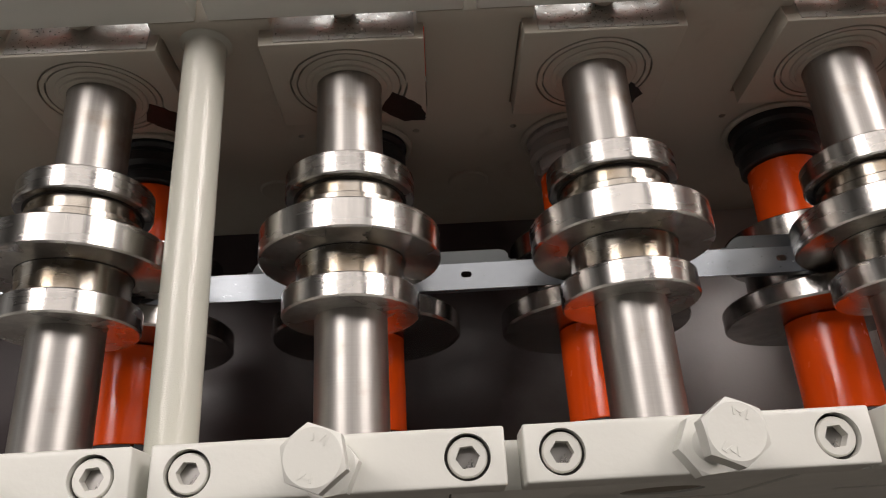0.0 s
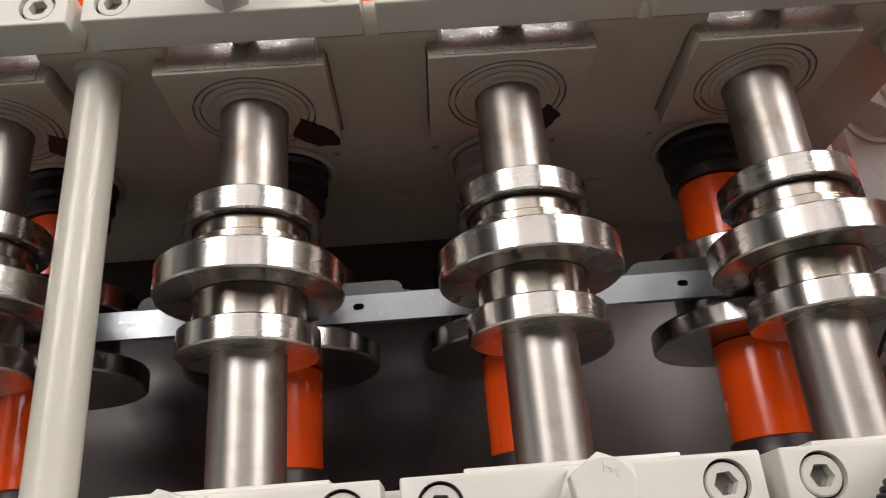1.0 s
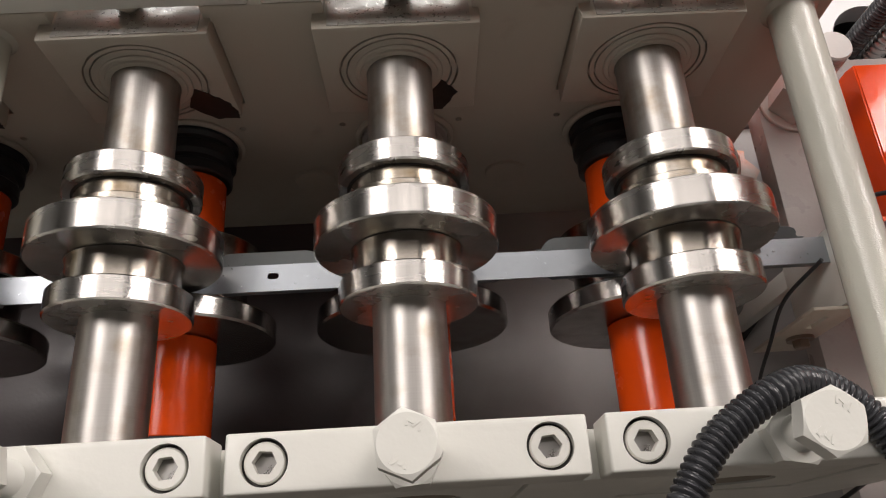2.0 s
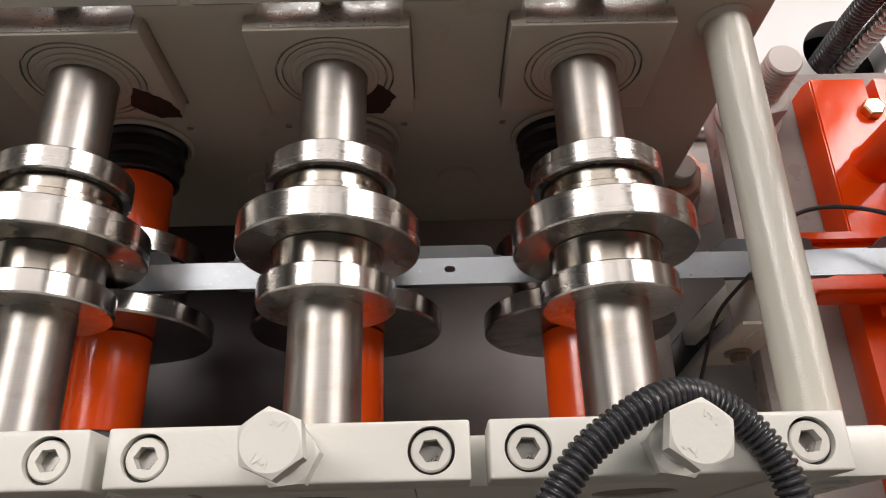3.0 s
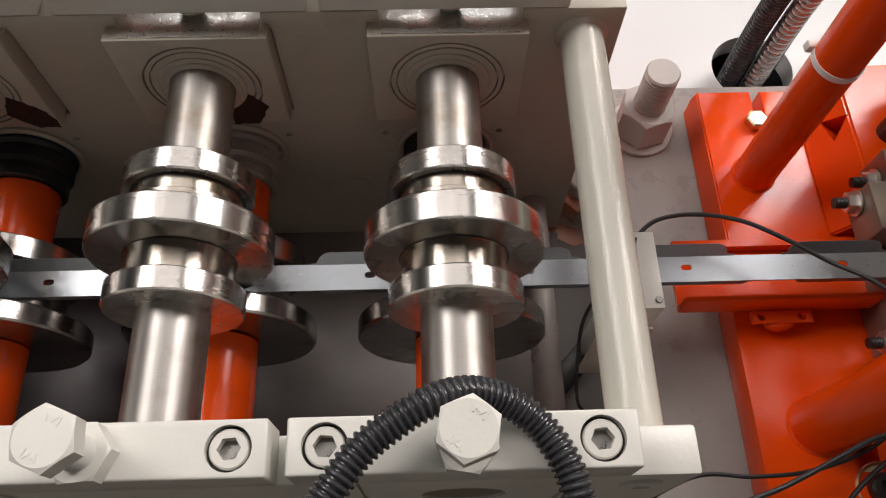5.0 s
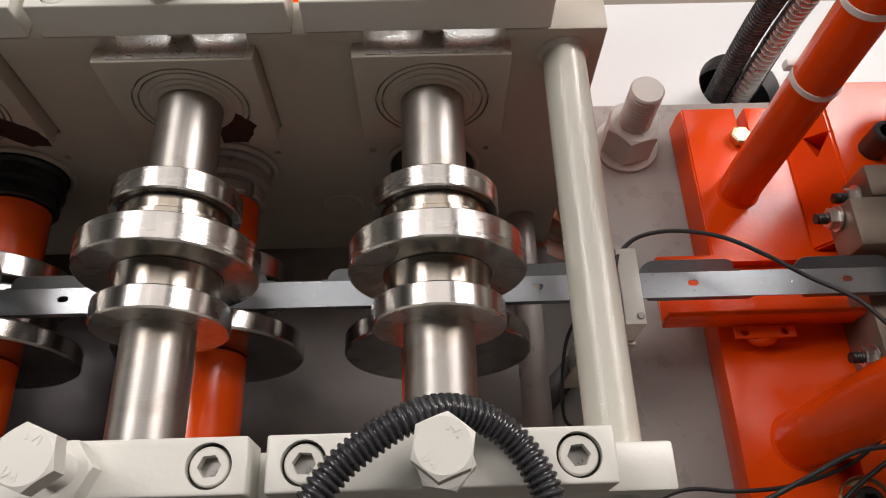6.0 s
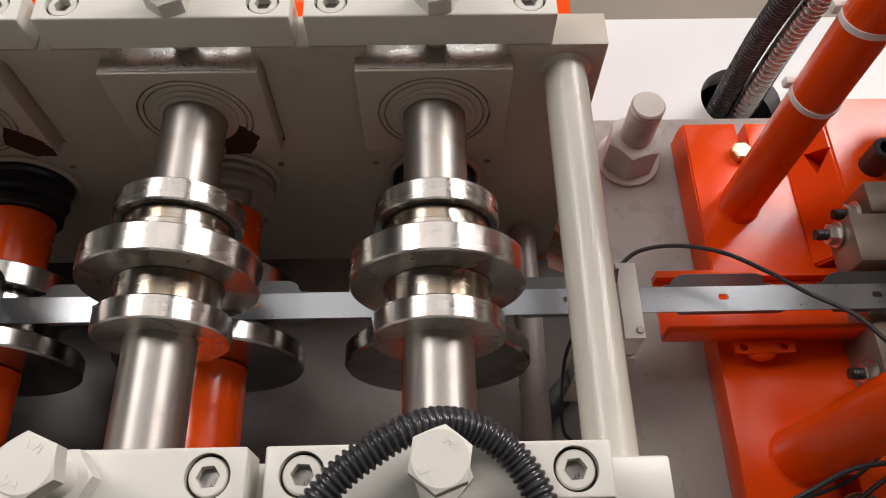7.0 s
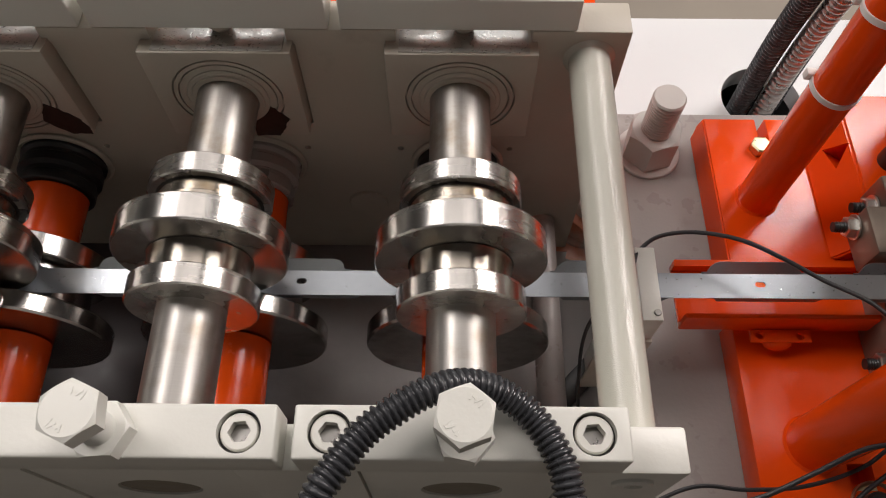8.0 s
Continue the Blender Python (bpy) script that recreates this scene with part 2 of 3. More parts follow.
def tube(points, radii, seg=12):
    """Sweep a circle of changing radius along points."""
    bm = bmesh.new()
    rings, side = [], Vector((0, 0, 1))
    for k, q in enumerate(points):
        ahead = (points[min(k + 1, len(points) - 1)] - points[max(k - 1, 0)]).normalized()
        if k == 0 and abs(ahead.z) > 0.8:
            side = Vector((1, 0, 0))
        side = (side - ahead * side.dot(ahead)).normalized()
        up = ahead.cross(side)
        rings.append([bm.verts.new(q + radii[k] * (math.cos(a) * side + math.sin(a) * up)) for a in (2 * math.pi * j / seg for j in range(seg))])
    for a, b in zip(rings, rings[1:]):
        for j in range(seg):
            bm.faces.new((a[j], a[(j + 1) % seg], b[(j + 1) % seg], b[j]))
    bm.faces.new(rings[0][::-1]), bm.faces.new(rings[-1])
    return bm


def cable(points, r, n=80, seg=10):
    pts, _ = spline(points, n)
    return tube(pts, [r] * n, seg)


def corrugated(points, r, step, depth, seg=18):
    _, length = spline(points, 10)
    count = int(length / step)
    pts, _ = spline(points, count * 6 + 1)
    wave = (0.0, 0.75, 1.0, 1.0, 0.75, 0.0)
    return tube(pts, [r - depth + depth * wave[k % 6] for k in range(len(pts))], seg)


# ---- dimensions of the roll former ----
PITCH, STAND_C = 0.1945, 0.1355
STANDS = [STAND_C + PITCH * k for k in (-2, -1, 0, 1)]
AXIS, LOW = 0.150, 0.030          # heights of the two shafts
BED, BEDR = -0.15, -0.020        # bed under the rolls, raised bed beside them
NEAR0, NEAR1 = 0.040, 0.068       # near side plate
FAR0, FAR1 = 0.376, 0.408         # far side plate
TOP, CAP = 0.212, 0.244           # top of the plates, top of the cap bars
LEFT, RIGHT = -0.62, 0.461
WEB = 0.085                       # height of the strip's web
ROLL_SHIFT = (0.0055, 0.0055, 0.005, 0.0015)  # how far each stand's rolls are shimmed across

# ---- setting ----
raised = joined(box(0.5005, 2.2, -0.02, 0.477, BEDR - 0.028, BEDR, 0.0015), box(0.66, 2.2, -0.0195, 0.4765, BED - 0.03, BEDR - 0.0275, 0.001))
tagged(part("bed", raised, BEDPAINT), "grey painted machine bed plate with scuffs", "machine bed", kind="structure")
low_bed = tagged(part("bed", box(LEFT - 0.2, 0.6595, -0.0195, 0.4765, BED - 0.03, BED, 0.001), SHADEDBED), "machine bed plate painted dark for the shade under the rolls", "machine bed", kind="structure")
rng = random.Random(11)
tint_mesh = bmesh.new()
rim = [tint_mesh.verts.new((0.497 + (0.052 + rng.uniform(-0.007, 0.007)) * math.cos(a), 0.408 + (0.058 + rng.uniform(-0.008, 0.008)) * math.sin(a), BED + 0.0006)) for a in (2 * math.pi * k / 40 for k in range(40))]
sheet = tint_mesh.faces.new(rim)
foot = bmesh.ops.extrude_face_region(tint_mesh, geom=[sheet])
bmesh.ops.translate(tint_mesh, verts=[v for v in foot["geom"] if isinstance(v, bmesh.types.BMVert)], vec=(0, 0, -0.0005))
part("pink_orange_patch", tint_mesh, PINKORANGE, low_bed, "ragged pink-orange patch on the bed")
panel_bm = cut(box(LEFT, 2.2, 0.479, 0.730, -0.16, -0.13, 0.003), moved(upright(lathe([(0, -0.1), (0.0515, -0.1), (0.0515, 0.1), (0, 0.1)], 48)), pose(0.732, 0.588, -0.13)))
tagged(part("panel", panel_bm, WHITE), "white painted ledge panel with a round cable hole", "panel", kind="structure")
# added closed black tube, keeps the panel hole dark inside
duct = lathe([(0.056, 0.0), (0.056, 0.22), (0, 0.22), (0, 0.218), (0.054, 0.218), (0.054, 0.0), (0.056, 0.0)], 48)
tagged(part("hole_blackout", upright(duct), BLACK, None, "", pose(0.732, 0.588, -0.161)), "black tube added to darken the inside of the panel hole", "cable duct")
tagged(part("floor", box(-6, 6, -6, 6, FLOOR - 0.1, FLOOR), CONCRETE), "dark concrete hall floor", "floor", kind="structure")
tagged(part("ceiling", box(-6, 6, -6, 6, CEIL, CEIL + 0.1), HALLCEIL), "grey hall ceiling", "ceiling", kind="structure")
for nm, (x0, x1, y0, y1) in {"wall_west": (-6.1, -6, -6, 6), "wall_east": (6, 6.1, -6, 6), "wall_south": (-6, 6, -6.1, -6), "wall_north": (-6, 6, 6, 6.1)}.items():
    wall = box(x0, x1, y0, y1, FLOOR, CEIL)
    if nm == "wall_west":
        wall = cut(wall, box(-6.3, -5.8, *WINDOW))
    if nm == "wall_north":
        wall = cut(wall, box(NORTH_OPENING[0], NORTH_OPENING[1], 5.8, 6.3, NORTH_OPENING[2], NORTH_OPENING[3]))
    tagged(part(nm, wall, HALLWALL), "light grey painted hall wall", "wall", kind="structure")
for x, y, sx, sy, watts in LAMPS:
    lamp = tagged(part("ceiling_panel", box(x - sx / 2, x + sx / 2, y - sy / 2, y + sy / 2, CEIL - 0.08, CEIL - 0.001, 0.01), WHITE), "white flat panel of the inferred and added ceiling lights", "lamp", "hall lamps")
tagged(part("machine_base", joined(box(LEFT, 2.1, 0.0, 0.06, FLOOR, BED - 0.031, 0.004), box(LEFT, 2.1, 0.42, 0.48, FLOOR, BED - 0.031, 0.004)), CREAM), "cream painted steel base under the bed", "machine base")


# ---- side plates ----
def far_plate():
    tools = []
    for cx in STANDS:
        tools.append(box(cx - 0.0615, cx + 0.0615, FAR0 - 0.01, FAR1 + 0.01, 0.093, 0.1965))
        tools.append(box(cx - 0.052, cx + 0.056, FAR0 - 0.01, FAR1 + 0.01, 0.185, TOP + 0.01))
        tools.append(moved(lathe([(0, -0.1), (0.041, -0.1), (0.041, 0.1), (0, 0.1)], 48), pose(cx, FAR0, LOW)))
        for dx in (-0.055, 0.050):
            tools.append(moved(lathe([(0, -0.012), (0.003, -0.012), (0.003, 0.012), (0, 0.012)], 12), pose(cx + dx, FAR0, 0.054)))
    bm = cut(box(LEFT, RIGHT + 0.003, FAR0, FAR1, BED + 0.0003, TOP, 0.0015), *tools)
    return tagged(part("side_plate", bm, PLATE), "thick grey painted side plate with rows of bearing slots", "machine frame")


def near_plate():
    tools = []
    for cx in STANDS:
        tools.append(box(cx - 0.0615, cx + 0.0615, NEAR0 - 0.01, NEAR1 + 0.01, 0.095, TOP + 0.01))
    bm = cut(box(LEFT, RIGHT, NEAR0, NEAR1, BED + 0.0003, TOP, 0.0025), *tools)
    return tagged(part("side_plate", bm, CREAM), "cream painted side plate carrying the bolted cap bars", "machine frame")


far_plate()
near_plate()
for cx in STANDS[1:]:
    plug = part("plate_plug", moved(lathe([(0, -0.002), (0.0195, -0.002), (0.021, -0.0005), (0.021, 0.004), (0, 0.004)], 40), pose(cx - PITCH / 2 + 0.0035, FAR0 - 0.0005, -0.046)), PLATE)
    tagged(plug, "round grey plug set in the side plate", "plug", "plate plugs")


# ---- bearing blocks ----
def bearing_block(cx, far):
    s = 1 if far else -1
    y_in = 0.359 if far else 0.0765
    y_out = FAR1 - 0.004 if far else NEAR0 + 0.001
    lo, hi = min(y_in, y_out), max(y_in, y_out)
    ob = empty("bearing_block", pose(cx, y_in, AXIS))
    top = 0.204 if far else TOP - 0.001
    bore = lathe([(0, -0.1), (0.0262, -0.1), (0.0262, 0.1), (0, 0.1)], 64)
    groove = lathe([(0.0445, -0.005), (0.0461, -0.005), (0.0461, 0.005), (0.0445, 0.005), (0.0445, -0.005)], 64)
    groove2 = lathe([(0.0398, -0.004), (0.0411, -0.004), (0.0411, 0.004), (0.0398, 0.004), (0.0398, -0.004)], 64)
    body = box(-0.0605, 0.0605, lo - y_in, hi - y_in, (0.098 if far else 0.0945) - AXIS, top - AXIS, 0.0012)
    if far:
        body = cut(body, moved(box(-0.07, 0.07, 0, 0.1, 0, 0.05), pose(0, 0.0012, top - AXIS, -12)))
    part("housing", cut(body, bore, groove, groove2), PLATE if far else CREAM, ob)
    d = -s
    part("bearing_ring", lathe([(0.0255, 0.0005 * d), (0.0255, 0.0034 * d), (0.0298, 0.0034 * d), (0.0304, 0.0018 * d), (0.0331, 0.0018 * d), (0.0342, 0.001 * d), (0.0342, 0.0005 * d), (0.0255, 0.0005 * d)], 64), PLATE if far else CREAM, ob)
    if not far:
        part("shaft_end", lathe([(0, y_out - y_in + 0.012), (0.0258, y_out - y_in + 0.012), (0.0258, y_out - y_in + 0.0022), (0.0248, y_out - y_in + 0.0012), (0, y_out - y_in + 0.0012)], 48), DARKEND, ob, "dull dark brown shaft end")
    tagged(ob, "grey painted bearing block with ring grooves round the shaft" if far else "cream painted bearing block under a bolted cap bar", "bearing block", "bearing blocks")
    return ob


def dark_patch(block, points):
    """A thin ragged dark film on the block's face."""
    rng = random.Random(7)
    ragged = []
    for (x0, z0), (x1, z1) in zip(points, points[1:] + points[:1]):
        for k in range(5):
            t = k / 5
            ragged.append((x0 + (x1 - x0) * t + rng.uniform(-0.0009, 0.0009), z0 + (z1 - z0) * t + rng.uniform(-0.0009, 0.0009)))
    part("dark_patch", moved(outline(ragged, 0.0004), Matrix.Translation((0, -0.0001, 0))), DARKFILM, block, "dark ragged patch")


for k, cx in enumerate(STANDS):
    block = bearing_block(cx, True)
    if k == 2:
        dark_patch(block, [(0.0275, -0.004), (0.0345, -0.012), (0.0455, -0.028), (0.041, -0.040), (0.034, -0.0525), (0.012, -0.0525), (0.016, -0.029), (0.025, -0.02)])
    if k < 2:
        dark_patch(block, [(0.0305, -0.008), (0.040, -0.014), (0.055, -0.030), (0.0595, -0.042), (0.0590, -0.0525), (0.040, -0.052), (0.022, -0.034), (0.0275, -0.02)])
    bearing_block(cx, False)


# ---- cap bars with socket screws, adjusting bolts ----

def socket_screw(parent, x, y, z):
    head = cut(upright(lathe([(0, 0.012), (0.0104, 0.012), (0.0105, 0.001), (0.0097, 0), (0, 0)], 40)), prism(6, 0.0064, -0.008, 0.004, turn=0.3 * x * 100))
    screw = part("socket_screw", head, SCREW, parent, "overpainted socket head screw", pose(x, y, z))
    part("hex_floor", prism(6, 0.0063, -0.0079, -0.0066, turn=0.3 * x * 100), SOCKET, screw, "bare steel hex socket floor")
    # dark ring paints the gap's shade and oil into the recess
    part("recess_shade", upright(lathe([(0.0100, 0.0042), (0.0121, 0.0042), (0.0121, 0.0062), (0.0100, 0.0062), (0.0100, 0.0042)], 40)), DARKFILM, screw, "dark ring for shade and oil in the screw recess")


def cap_bar(cx, far):
    y0, y1 = (FAR0, FAR1 - 0.002) if far else (NEAR0, 0.0705)
    ym = (y0 + y1) / 2
    ob = empty("cap_bar", pose(cx - 0.002, ym, CAP))
    wells = [moved(upright(lathe([(0, -0.01), (0.0122, -0.01), (0.0122, 0.02), (0, 0.02)], 40)), pose(dx, 0, 0)) for dx in (-0.0725, 0.0725)]
    body = box(-0.0925, 0.0925, y0 - ym, y1 - ym, TOP + 0.0005 - CAP, 0, 0.0016, 3)
    part("bar", cut(body, *wells), CREAM, ob)
    for dx in (-0.0725, 0.0725):
        socket_screw(ob, dx, 0, -0.0015)
    tagged(ob, "cream painted steel cap bar with two recessed socket screws", "cap bar", "cap bars")


def adjusting_bolt(cx, y, lean_x, lean_y, turn, dx=0.0):
    ob = empty("adjusting_bolt", pose(cx + dx, y, CAP, lean_x, lean_y, 0))
    head = cut(prism(6, 0.0165, 0.0372, 0.0495, 0, turn), upright(lathe([(0.0132, -0.0497), (0.022, -0.0446), (0.022, -0.0585), (0.0132, -0.0585), (0.0132, -0.0497)], 48)))
    hd = part("bolt_head", head, CREAM, ob, angle=14)
    marks = bmesh.new()
    for ang in (0.55, 3.6):
        for k, (lean, long) in enumerate(((18, 0.0046), (-24, 0.0046), (70, 0.0028), (0, 0.004))):
            a = turn + ang + (k - 1.5) * 0.24
            marks = joined(marks, moved(box(-0.00055, 0.00055, -long / 2, long / 2, 0.0492, 0.0499), pose(0.0095 * math.cos(a), 0.0095 * math.sin(a), 0, 0, 0, math.degrees(a) + 90 + lean)))
    part("raised_marking", marks, CREAM, hd, "raised plain marks", angle=14)
    prof = [(0, -0.006), (0.0096, -0.006)]
    z = -0.005
    while z < 0.0365:
        prof += [(0.0096, z), (0.0085, z + 0.00125)]
        z += 0.0025
    prof += [(0.0096, 0.0372), (0, 0.0372)]
    part("threaded_shank", upright(lathe([(r, -h) for r, h in prof], 32)), CREAM, ob)
    nut = cut(prism(6, 0.0168, 0.0002, 0.0125, 0, turn + 0.5), upright(lathe([(0.0145, -0.0127), (0.022, -0.0082), (0.022, -0.02), (0.0145, -0.02), (0.0145, -0.0127)], 48)))
    part("lock_nut", nut, CREAM, ob, angle=14)
    tagged(ob, "cream overpainted hex bolt with a lock nut on a cap bar", "bolt", "adjusting bolts")
    return ob


BOLTS = {0: (0, 0, 0.4), 1: (1, -1, 0.68), 2: (0, 0, 0.63), 3: (1, -1, 0.36)}
for k, cx in enumerate(STANDS):
    cap_bar(cx, False)
    cap_bar(cx, True)
    lx, ly, turn = BOLTS[k]
    adjusting_bolt(cx - 0.001, 0.053, lx, ly, turn)
    adjusting_bolt(cx + 0.003, 0.392, 0, 0, turn + 0.3)
    tip = upright(lathe([(0, -0.001), (0.012, -0.001), (0.012, 0.005), (0.0075, 0.012), (0, 0.012)], 32))
    tagged(part("screw_tip", tip, PLATE, None, "", pose(cx + 0.002, 0.392, TOP - 0.0005)), "painted screw tip pressing on a bearing block", "screw", "screw tips")

for cx in STANDS:
    # sheet added as the block's top, tilted to reflect the north opening
    shim = moved(box(-0.0495, 0.0535, 0, 0.04, -0.0006, 0.0006, 0.0002), pose(cx, 0.3615, 0.2042, -12))
    tagged(part("block_top_sheet", shim, SMEARED), "half painted bare steel sheet added as a bearing block's top", "shim", "shim plates")

end_screw = tagged(part("end_screw", cut(lathe([(0, 0.0), (0.0115, 0.0), (0.0125, 0.001), (0.0125, 0.01), (0, 0.01)], 32), lathe([(0, -0.01), (0.006, -0.01), (0.006, 0.005), (0, 0.005)], 6)), CREAM, None, "", pose(0.432, NEAR0 - 0.003, 0.187)), "painted socket screw in the end of a plate", "screw")

# ---- tie rods ----
# the low rod takes a darker enamel to hold its shade
for x, z, r, m in ((-0.1625, 0.187, 0.0155, RODPAINT), (0.4340, 0.183, 0.0168, RODPAINT), (0.4270, -0.085, 0.0146, BEDPAINT)):
    rod = lathe([(0, NEAR1 - 0.001), (r, NEAR1 - 0.001), (r, FAR0 - 0.006), (r * 1.02, FAR0 - 0.004), (r * (1.25 if z > 0 else 1.03), FAR0 - 0.0005), (0, FAR0 - 0.0005)], 48)
    tagged(part("tie_rod", rod, m, None, "", pose(x, 0, z)), "thick painted round tie rod between the side plates", "tie rod", "tie rods")


# ---- rolls ----
def upper_rolls(cx, dy):
    ob = empty("upper_roll_shaft", pose(cx, dy, AXIS))
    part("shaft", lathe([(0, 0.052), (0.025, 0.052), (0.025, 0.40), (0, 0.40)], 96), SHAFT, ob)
    part("guide_roll", lathe(disc_profile(0.0474, 0.2495, 0.2675, 0.0249), 112), STEEL, ob)
    part("groove_collar", lathe([(0.0249, 0.2225), (0.0445, 0.2225), (0.0445, 0.236), (0.0425, 0.2375), (0.0395, 0.2385), (0.0395, 0.2492), (0.0249, 0.2492)], 96), NECK, ob)
    part("forming_roll", lathe(disc_profile(0.0645, 0.2005, 0.2222, 0.0249), 128), STEEL, ob)
    part("neck_sleeve", lathe([(0.0249, 0.1776), (0.038, 0.1776), (0.038, 0.198), (0.0392, 0.2002), (0.0249, 0.2002)], 96), NECK, ob)
    edge = lathe(disc_profile(0.0476, 0.160, 0.1772, 0.0249), 112)
    part("edge_roll", edge, STEEL, ob)
    for nm, r, y in (("oil_seam", 0.0386, 0.2003), ("oil_seam", 0.0403, 0.2493)):
        part(nm, lathe([(r - 0.001, y - 0.0006), (r + 0.0007, y - 0.0004), (r + 0.0009, y), (r + 0.0006, y + 0.0001), (r - 0.001, y + 0.0001)], 72), DARKFILM, ob, "dark oily seam")
    tagged(ob, "turned steel shaft with a stepped set of forming rolls", "roll shaft", "upper roll shafts")
    return ob


def lower_rolls(cx, dy, collar):
    ob = empty("lower_roll_shaft", pose(cx, dy, LOW))
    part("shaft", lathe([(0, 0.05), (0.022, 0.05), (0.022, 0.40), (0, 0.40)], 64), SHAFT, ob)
    part("near_sleeve", lathe(disc_profile(0.031, 0.1, 0.1795, 0.0219, 0.0008), 72), SLEEVE, ob, "glossy orange painted spacer sleeve")
    part("side_roll", lathe([(0.0219, 0.1802), (0.0775, 0.1802), (0.0792, 0.182), (0.0792, 0.1955), (0.078, 0.1973), (0.0219, 0.1973)], 112), DARKROLL, ob)
    part("web_roll", lathe(disc_profile(0.0535, 0.1978, 0.2376, 0.0219), 96), DARKROLL, ob)
    part("outer_roll", lathe(disc_profile(0.066, 0.238, 0.258, 0.0219), 112), DARKROLL, ob)
    part("far_sleeve", lathe(disc_profile(0.031, 0.2585, 0.327, 0.0219, 0.0008), 72), SLEEVE, ob, "glossy orange painted spacer sleeve")
    m = BLACK if collar else BEDPAINT
    seal = lathe([(0.0219, 0.3275), (0.0345, 0.3275), (0.036, 0.329), (0.036, 0.338), (0.034, 0.340), (0.034, 0.344), (0.0385, 0.347), (0.0385, 0.356), (0.0365, 0.358), (0.0365, 0.361), (0.0395, 0.364), (0.0395, 0.39), (0.0219, 0.39), (0.0219, 0.3275)], 64)
    if not collar:
        seal = cut(seal, *[moved(box(-0.0045, 0.0045, 0.32, 0.343, 0.0315, 0.05), pose(0, 0, 0, 0, 60 * k + 20, 0)) for k in range(6)])
    part("seal_collar", seal, m, ob, "black rubber seal collar" if collar else "grey painted slotted lock nut")
    clamp = cut(lathe([(0.0219, 0.08), (0.0335, 0.08), (0.0345, 0.0815), (0.0345, 0.0975), (0.0335, 0.0995), (0.0219, 0.0995), (0.0219, 0.08)], 64), box(-0.0015, 0.0015, 0.06, 0.1, 0.02, 0.05))
    part("clamp_ring", clamp, BLACK, ob, "black split clamp ring")
    tagged(ob, "lower roll shaft with orange sleeves and oiled steel rolls", "roll shaft", "lower roll shafts")
    return ob


UPPER = [upper_rolls(cx, dy) for cx, dy in zip(STANDS, ROLL_SHIFT)]
LOWER = [lower_rolls(cx, ROLL_SHIFT[k], k != 2) for k, cx in enumerate(STANDS)]
for cx in STANDS:
    ring = lathe([(0.0402, -0.0008), (0.0402, -0.004), (0.043, -0.005), (0.0455, -0.003), (0.0455, -0.0008), (0.0402, -0.0008)], 64)
    tagged(part("seal_ring", ring, PLATE, None, "", pose(cx, FAR0, LOW)), "grey ring round a lower shaft on the side plate", "ring", "seal rings")
tagged(part("cable_tie_end", joined(cable([(0.098, 0.083, 0.066), (0.093, 0.089, 0.069), (0.087, 0.088, 0.07)], 0.0016, 16, 8), moved(box(-0.003, 0.003, -0.003, 0.003, -0.003, 0.003, 0.001), pose(0.087, 0.088, 0.07))), RED), "small red cable tie end beside a shaft clamp", "cable tie")

# ---- steel strip ----
HOLE, GAUGE = 0.1275, 0.0011


def strip_web():
    """One repeat of the web with its slot at x = 0."""
    slot = box(-0.0018, 0.0018, -0.0026, 0.0026, -0.01, 0.01)
    ends = [moved(upright(lathe([(0, -0.01), (0.0026, -0.01), (0.0026, 0.01), (0, 0.01)], 20)), pose(dx, 0, 0)) for dx in (-0.0018, 0.0018)]
    return cut(box(-HOLE / 2, HOLE / 2, -0.0125, 0.0100, -GAUGE, 0), slot, *ends)


def flange_tab():
    tab = outline([(-0.0475, 0.0), (-0.0475, 0.003), (-0.0430, 0.003), (-0.0425, 0.006), (-0.040, 0.0115), (-0.037, 0.0155), (-0.033, 0.0175), (0.027, 0.0175), (0.032, 0.0152), (0.0345, 0.010), (0.0345, 0.006), (0.0365, 0.003), (0.041, 0.003), (0.041, 0.0)], GAUGE)
    return moved(tab, pose(0, 0.0100, -GAUGE, -48) @ Matrix.Diagonal((1, 1, 0.62, 1)))


def edge_lip():
    lip = outline([(-0.041, 0.0), (-0.0365, -0.0065), (0.0455, -0.0065), (0.050, 0.0)], GAUGE)
    return moved(lip, Matrix.Translation((0, -0.0125 + GAUGE, -GAUGE / 2)))


def strip():
    unit = bpy.data.meshes.new("unit")
    ub = strip_web()
    ub.to_mesh(unit)
    ub.free()
    bm = bmesh.new()
    for k in range(-13, 7):
        n = len(bm.verts)
        bm.from_mesh(unit)
        bm.verts.ensure_lookup_table()
        for v in bm.verts[n:]:
            v.co.x += k * HOLE
    bmesh.ops.remove_doubles(bm, verts=bm.verts, dist=1e-5)
    bpy.data.meshes.remove(unit)
    ob = empty("steel_strip")
    part("web", bm, GALV, ob)
    tab, lip = finish(flange_tab(), "flange_tab", GALV), finish(edge_lip(), "edge_lip", GALV)
    for k in range(-13, 7):
        for name, me in (("flange_tab", tab), ("edge_lip", lip)):
            piece = new(name, me)
            piece.parent = ob
            piece.matrix_basis = pose(k * HOLE, 0, 0)
    return tagged(ob, "galvanised steel strip with slots and notched flange tabs", "steel strip")


STRIP = strip()

